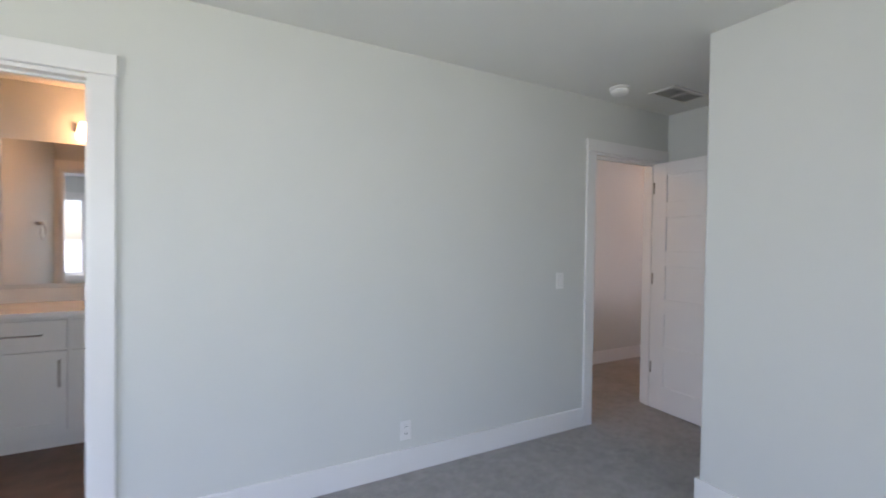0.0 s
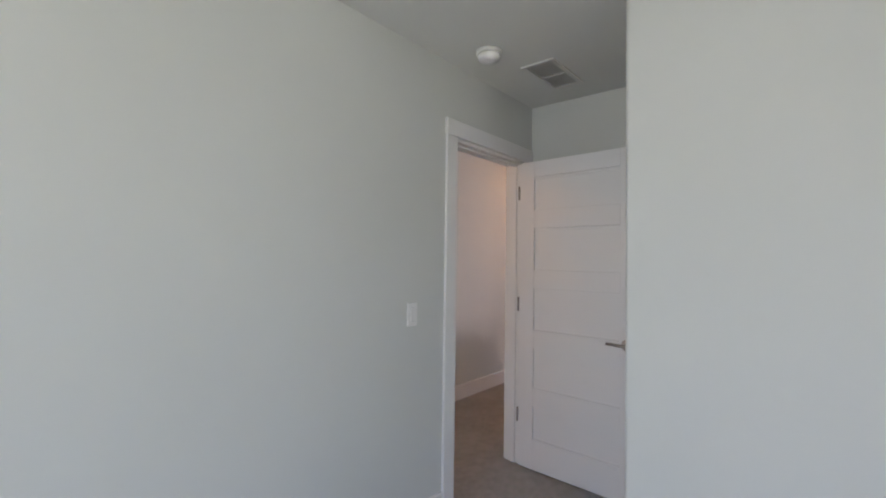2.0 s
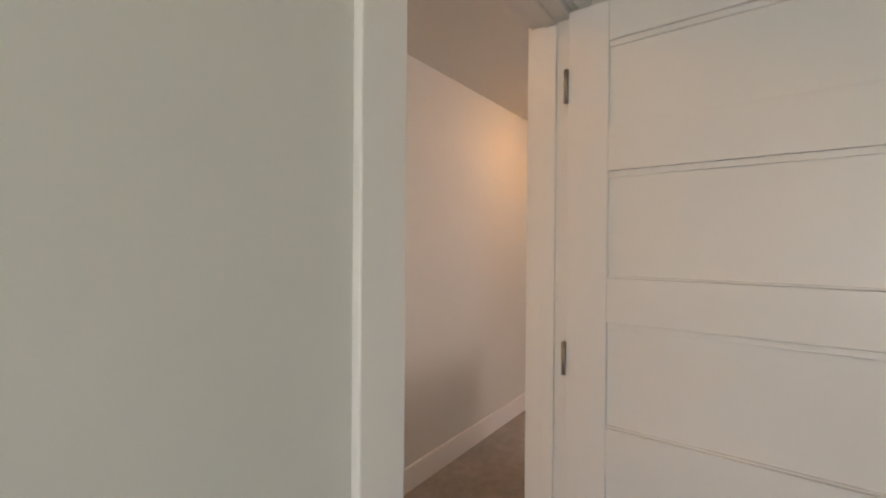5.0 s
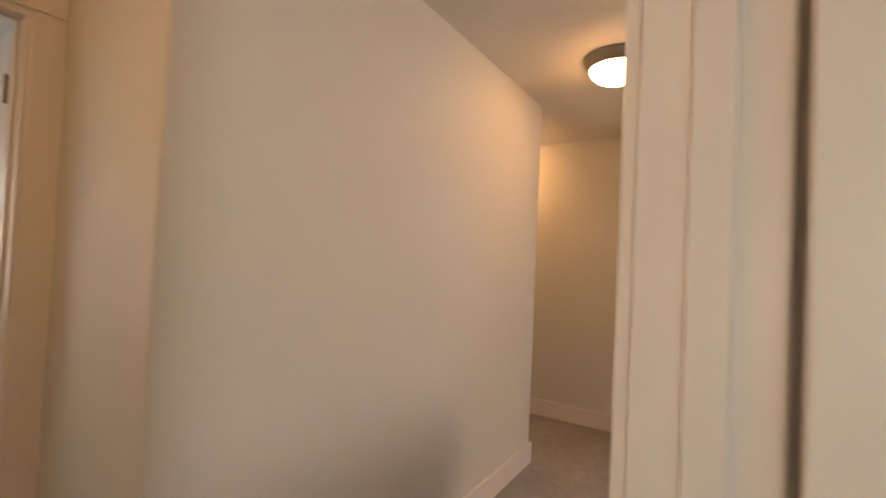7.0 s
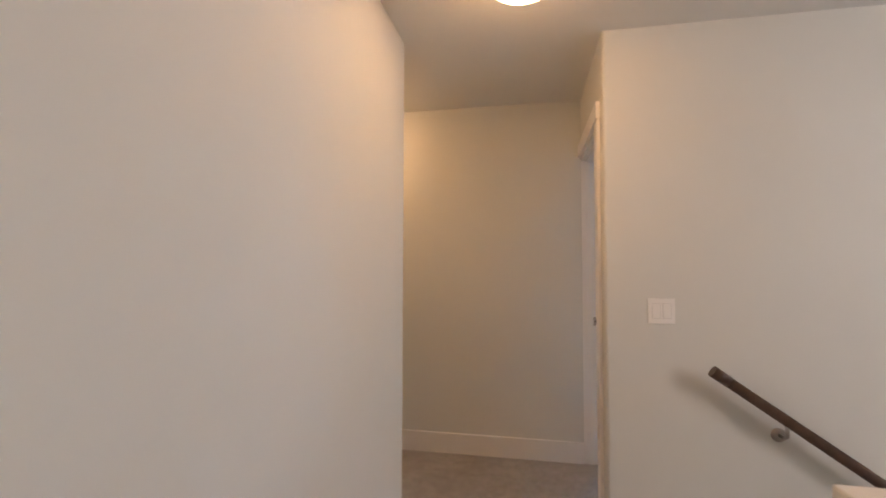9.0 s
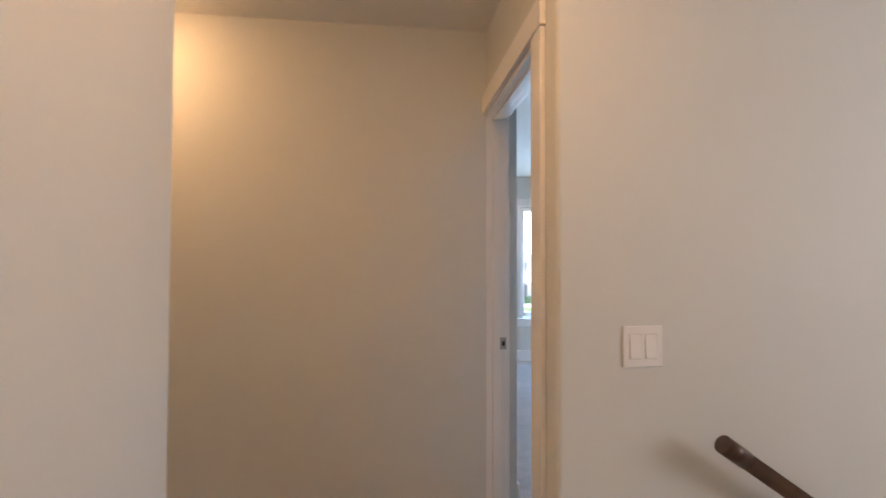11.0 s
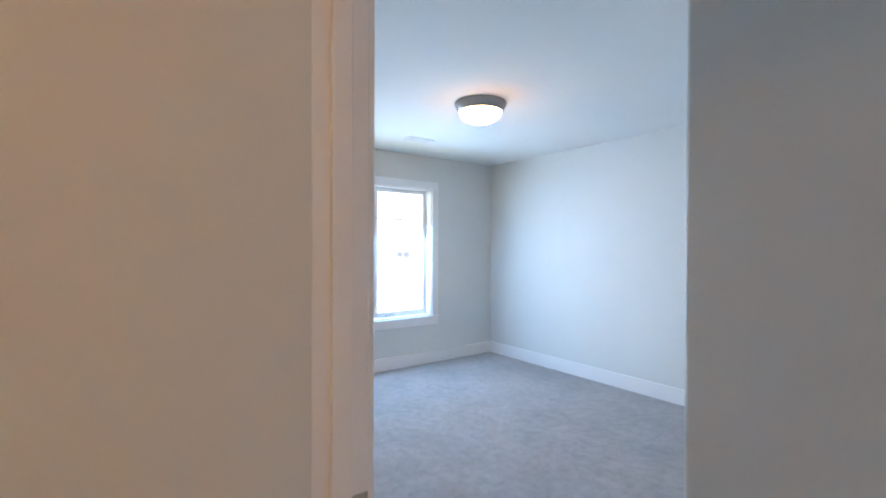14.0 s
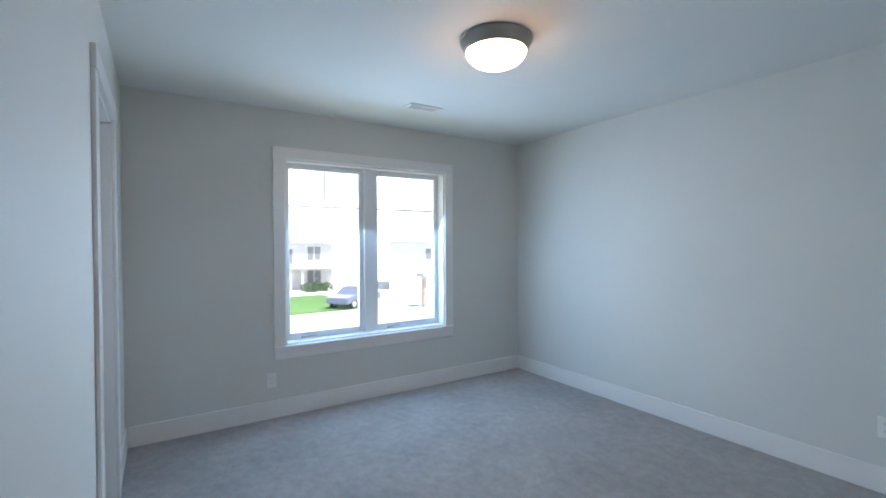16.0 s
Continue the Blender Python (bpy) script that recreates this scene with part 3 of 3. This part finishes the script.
window_6 = tagged(new("window_6"), "white cased window letting in daylight", "window", kind="structure")
part("casing", box(WX, WX + 0.018, -2.64, -2.55, WZ0, WZ1, 0.003), TRIM, window_6)
part("casing", box(WX, WX + 0.018, -0.95, -0.86, WZ0, WZ1, 0.003), TRIM, window_6)
part("head_casing", box(WX, WX + 0.018, -2.64, -0.86, WZ1, WZ1 + CW, 0.003), TRIM, window_6)
part("window_sill", box(WX, WX + 0.03, -2.64, -0.86, WZ0 - 0.1, WZ0, 0.003), TRIM, window_6)

# ---- bathroom ----
VY, VX0 = 1.27, -3.83


def cabinet_front(parent, name, x0, x1, z0, z1, handle):
    """Shaker front facing -y at the vanity's face."""
    f = new(name)
    f.parent = parent
    y = VY
    fw = 0.055 if z1 - z0 > 0.25 else 0.0
    if fw:
        part("front_frame", boxes((x0, x0 + fw, y - 0.02, y - 0.001, z0, z1), (x1 - fw, x1, y - 0.02, y - 0.001, z0, z1),
                                  (x0 + fw, x1 - fw, y - 0.02, y - 0.001, z0, z0 + fw), (x0 + fw, x1 - fw, y - 0.02, y - 0.001, z1 - fw, z1)), CABINET, f)
        part("front_panel", box(x0 + fw, x1 - fw, y - 0.011, y - 0.001, z0 + fw, z1 - fw), CABINET, f)
        hx = x1 - 0.035 if handle > 0 else x0 + 0.035
        part("handle", tube([(hx, y - 0.018, z1 - 0.22), (hx, y - 0.045, z1 - 0.22), (hx, y - 0.045, z1 - 0.06), (hx, y - 0.018, z1 - 0.06)], 0.006, 8), NICKEL, f, "nickel bar handle")
    else:
        part("front_panel", box(x0, x1, y - 0.02, y - 0.001, z0, z1, 0.002), CABINET, f)
        c = (x0 + x1) / 2
        part("handle", tube([(c - 0.13, y - 0.018, (z0 + z1) / 2), (c - 0.13, y - 0.045, (z0 + z1) / 2), (c + 0.13, y - 0.045, (z0 + z1) / 2), (c + 0.13, y - 0.018, (z0 + z1) / 2)], 0.006, 8), NICKEL, f, "nickel bar handle")


vanity = thing("vanity_cabinet", pose(0, 0, 0), "white painted shaker vanity cabinet with bar handles", "cabinet")
part("body", boxes((VX0, -2.3, VY, CY - 0.002, 0.10, 0.85), (VX0, -2.3, VY + 0.06, CY - 0.002, 0.0, 0.10)), CABINET, vanity)
for x0, x1 in ((VX0 + 0.015, -3.306), (-3.28, -2.82), (-2.80, -2.32)):
    cabinet_front(vanity, "drawer", x0, x1, 0.655, 0.83, 1)
    cabinet_front(vanity, "cabinet_door", x0, x1, 0.13, 0.635, 1)
tagged(link("countertop", boxes((VX0 - 0.005, -2.28, VY - 0.035, CY - 0.002, 0.851, 0.885), (VX0 - 0.005, -2.28, CY - 0.022, CY - 0.002, 0.885, 0.985), bevel=0.003), QUARTZ), "white quartz vanity top with upstand", "countertop")
tagged(link("mirror", box(-3.765, -2.45, CY - 0.008, CY - 0.001, 1.015, 2.03), MIRROR), "frameless wall mirror above the vanity", "mirror")
vl = thing("vanity_light", pose(-3.07, CY, 2.15), "nickel vanity light with frosted shades, switched on", "wall lamp")
part("back_plate", box(-0.30, 0.30, -0.025, -0.001, -0.03, 0.03, 0.004), NICKEL, vl)
for x in (-0.22, 0.0, 0.22):
    part("arm", tube([(x, -0.02, 0), (x, -0.09, 0)], 0.008, 10), NICKEL, vl)
    part("shade", lathe([(0.035, 0.03), (0.05, -0.02), (0.058, -0.09), (0.05, -0.095)], 24), SHADE, vl, "glowing frosted glass shade", Matrix.Translation((x, -0.09, 0)))
ring = thing("towel_ring", pose(-3.84, 0.72, 1.47), "satin nickel towel ring on the bathroom wall", "towel ring")
part("post", tube([(0, 0, 0), (0.05, 0, 0)], 0.016, 14), NICKEL, ring)
part("ring", tube([(0.045, 0.075 * math.sin(a), -0.075 + 0.075 * math.cos(a)) for a in [i * 2 * math.pi / 24 for i in range(25)]], 0.004, 8), NICKEL, ring)
door_5 = panel_door("door_5", pose(BB - 0.02, TH + 0.008, 0, 0, 0, 88), 0.755, "open white five-panel bathroom door", "panel doors", hinge_side=1)

# ---- outdoors ----
GRASS = material("lawn_grass", (0.09, 0.20, 0.045), 0.9, vary=0.25, scale=0.8, grain=0.6, grain_scale=20)
CONCRETE = material("pale_concrete", (0.60, 0.59, 0.57), 0.85, vary=0.08, scale=0.5, grain=0.2, grain_scale=30)
SIDING = material("pale_siding", (0.70, 0.69, 0.66), 0.7, vary=0.03, scale=1)
ROOF = material("grey_shingles", (0.42, 0.41, 0.40), 0.85, vary=0.15, scale=6)
WHITEEXT = material("white_exterior_trim", (0.78, 0.78, 0.76), 0.6, vary=0.02)
DARKGLASS = material("house_window_glass", (0.24, 0.25, 0.26), 0.08, vary=0.1)
SHRUB = material("shrub_leaves", (0.07, 0.13, 0.04), 0.8, vary=0.35, scale=9)
CARPAINT = material("blue_grey_car_paint", (0.20, 0.23, 0.30), 0.25, metal=0.3, vary=0.03)
RUBBER = material("tyre_rubber", (0.03, 0.03, 0.03), 0.8)
WOODPOST = material("brown_post", (0.42, 0.35, 0.30), 0.7, vary=0.2)

structure("ground", box(-600, 600, -600, 600, GZ - 0.3, GZ), CONCRETE, "pale concrete drives and street in full sun", "ground")
# added self-lit board beyond the houses; its glow stands in for white hazy sky
HAZE_GLOW = material("backdrop_haze_glow", (0.8, 0.82, 0.84), 1.0, vary=0.01, emit=((1.0, 1.0, 1.0), 0.55))
structure("backdrop", box(160, 161, -260, 220, GZ, 90), HAZE_GLOW, "plain glowing backdrop standing in for bright hazy sky beyond the street", "backdrop")
structure("lawn", box(32.6, 42, -12.1, -4.8, GZ, GZ + 0.06, 0.02), GRASS, "green mown front lawn", "lawn")


def house(name, m, w, d, eaves, ridge, label, wins, gable=True):
    """House whose facade faces -x, w wide along y, d deep along x."""
    h = thing(name, m, label, "house")
    part("wall", box(0, d, -w / 2, w / 2, 0, eaves), SIDING, h)
    bm = bmesh.new()
    o = 0.4
    if gable:
        pts = [(-o, -w / 2 - o, eaves), (-o, w / 2 + o, eaves), (-o, 0, ridge), (d + o, -w / 2 - o, eaves), (d + o, w / 2 + o, eaves), (d + o, 0, ridge)]
    else:
        pts = [(-o, -w / 2 - o, eaves), (d + o, -w / 2 - o, eaves), (d / 2, -w / 2 - o, ridge), (-o, w / 2 + o, eaves), (d + o, w / 2 + o, eaves), (d / 2, w / 2 + o, ridge)]
    v = [bm.verts.new(p) for p in pts]
    for f in ((0, 1, 2), (3, 5, 4), (0, 2, 5, 3), (1, 4, 5, 2), (0, 3, 4, 1)):
        bm.faces.new([v[i] for i in f])
    bmesh.ops.recalc_face_normals(bm, faces=bm.faces)
    part("roof", bm, ROOF, h)
    for y, z, ww, wh in wins:
        wd = new("window")
        wd.parent = h
        part("window_frame", boxes((-0.06, -0.002, y - ww / 2 - 0.1, y - ww / 2, z, z + wh), (-0.06, -0.002, y + ww / 2, y + ww / 2 + 0.1, z, z + wh), (-0.06, -0.002, y - 0.04, y + 0.04, z, z + wh),
                                   (-0.06, -0.002, y - ww / 2 - 0.1, y + ww / 2 + 0.1, z + wh, z + wh + 0.12), (-0.06, -0.002, y - ww / 2 - 0.1, y + ww / 2 + 0.1, z - 0.12, z)), WHITEEXT, wd)
        part("pane", box(-0.03, -0.004, y - ww / 2, y - 0.04, z, z + wh), DARKGLASS, wd)
        part("pane", box(-0.03, -0.004, y + 0.04, y + ww / 2, z, z + wh), DARKGLASS, wd)
    return h


h1 = house("house", pose(48.5, -12.3, GZ, 0, 0, -13), 5.4, 9, 4.4, 6.0, "pale two-storey house across the street", [(-0.95, 2.8, 1.25, 1.35), (1.55, 2.5, 1.0, 1.4), (-0.95, 0.5, 1.3, 1.3)])
part("porch_roof", box(-2.2, 0.0, -2.9, 2.7, 1.98, 2.15, 0.03), ROOF, h1)
for y in (-2.7, 0.2, 1.3, 2.5):
    part("porch_post", box(-2.0, -1.85, y - 0.09, y + 0.09, 0, 1.98), WHITEEXT, h1)
part("front_door", box(-0.05, 0.0, 0.9, 1.9, 0.1, 1.9), WHITEEXT, h1)
h2 = house("house", pose(40.0, -23.6, GZ, 0, 0, -25), 11.0, 9, 4.6, 7.8, "white house with a garage across the street", [(1.5, 2.9, 1.2, 1.0)], gable=False)
gd = part("garage_door", box(-0.08, -0.002, -4.0, 0.6, 0, 2.3), WHITEEXT, h2)
for z in (0.55, 1.1, 1.65):
    part("panel_joint", box(-0.086, -0.081, -4.0, 0.6, z, z + 0.02), ROOF, gd)

for x, y in ((45.3, -11.8), (45.4, -12.6), (45.2, -13.4)):
    bm = bmesh.new()
    rng = random.Random(int(x * 10 - y * 7))
    for i in range(260):
        a, b = rng.uniform(0, 6.283), rng.uniform(0, 1) ** 0.5
        p = Vector((math.cos(a) * b * 0.62, math.sin(a) * b * 0.72, rng.uniform(0.05, 0.95) * (1.05 - 0.4 * b)))
        q = Euler((rng.uniform(0, 3), rng.uniform(0, 3), rng.uniform(0, 6))).to_matrix()
        vs = [bm.verts.new(p + q @ Vector(c)) for c in ((-0.09, 0, 0), (0, -0.06, 0.01), (0.1, 0, 0), (0, 0.06, 0.01))]
        bm.faces.new(vs)
    sh = thing("shrub", pose(x, y, GZ), "clipped green shrub by the house", "shrub", "shrubs")
    part("foliage", bm, SHRUB, sh)
    part("trunk", tube([(0, 0, 0), (0.02, 0, 0.5)], 0.04, 8), WOODPOST, sh)

car = thing("car", pose(34.3, -12.0, GZ, 0, 0, 125), "blue-grey parked saloon car", "car")
bm = bmesh.new()
prof = [(-2.2, 0.35), (-2.25, 0.75), (-1.75, 0.92), (-1.15, 1.38), (0.35, 1.42), (1.15, 0.95), (2.1, 0.78), (2.25, 0.4)]
left = [bm.verts.new((x, -0.86 + (0.14 if z > 1.2 else 0), z)) for x, z in prof]
right = [bm.verts.new((x, 0.86 - (0.14 if z > 1.2 else 0), z)) for x, z in prof]
bm.faces.new(left)
bm.faces.new(right[::-1])
for i in range(len(prof)):
    j = (i + 1) % len(prof)
    bm.faces.new((left[j], left[i], right[i], right[j]))
bmesh.ops.recalc_face_normals(bm, faces=bm.faces)
bmesh.ops.bevel(bm, geom=bm.edges[:], offset=0.06, segments=2, affect="EDGES")
part("body", bm, CARPAINT, car)
for s in (-1, 1):
    part("side_window", box(-1.1, 0.55, s * 0.80 - 0.01, s * 0.80 + 0.012, 0.98, 1.3, 0.005), DARKGLASS, car)
    for x in (-1.4, 1.4):
        wl = new("wheel")
        wl.parent = car
        wm = Matrix.Translation((x, s * 0.80, 0.32)) @ Matrix.Rotation(radians(90), 4, "X")
        part("tyre", lathe([(0.2, -0.1), (0.32, -0.1), (0.32, 0.1), (0.2, 0.1)], 24), RUBBER, wl, m=wm)
        part("rim", lathe([(0.02, -0.115), (0.2, -0.112), (0.2, 0.112), (0.02, 0.115)], 20), WHITEEXT, wl, m=wm)

mail = thing("porch_post", pose(31.0, -15.8, GZ), "brown porch post with a small dark roof", "post")
part("post", box(-0.12, 0.12, -0.14, 0.14, 0, 2.1), WOODPOST, mail)
part("small_roof", box(-0.5, 0.5, -0.6, 0.35, 2.1, 2.35, 0.05), ROOF, mail)
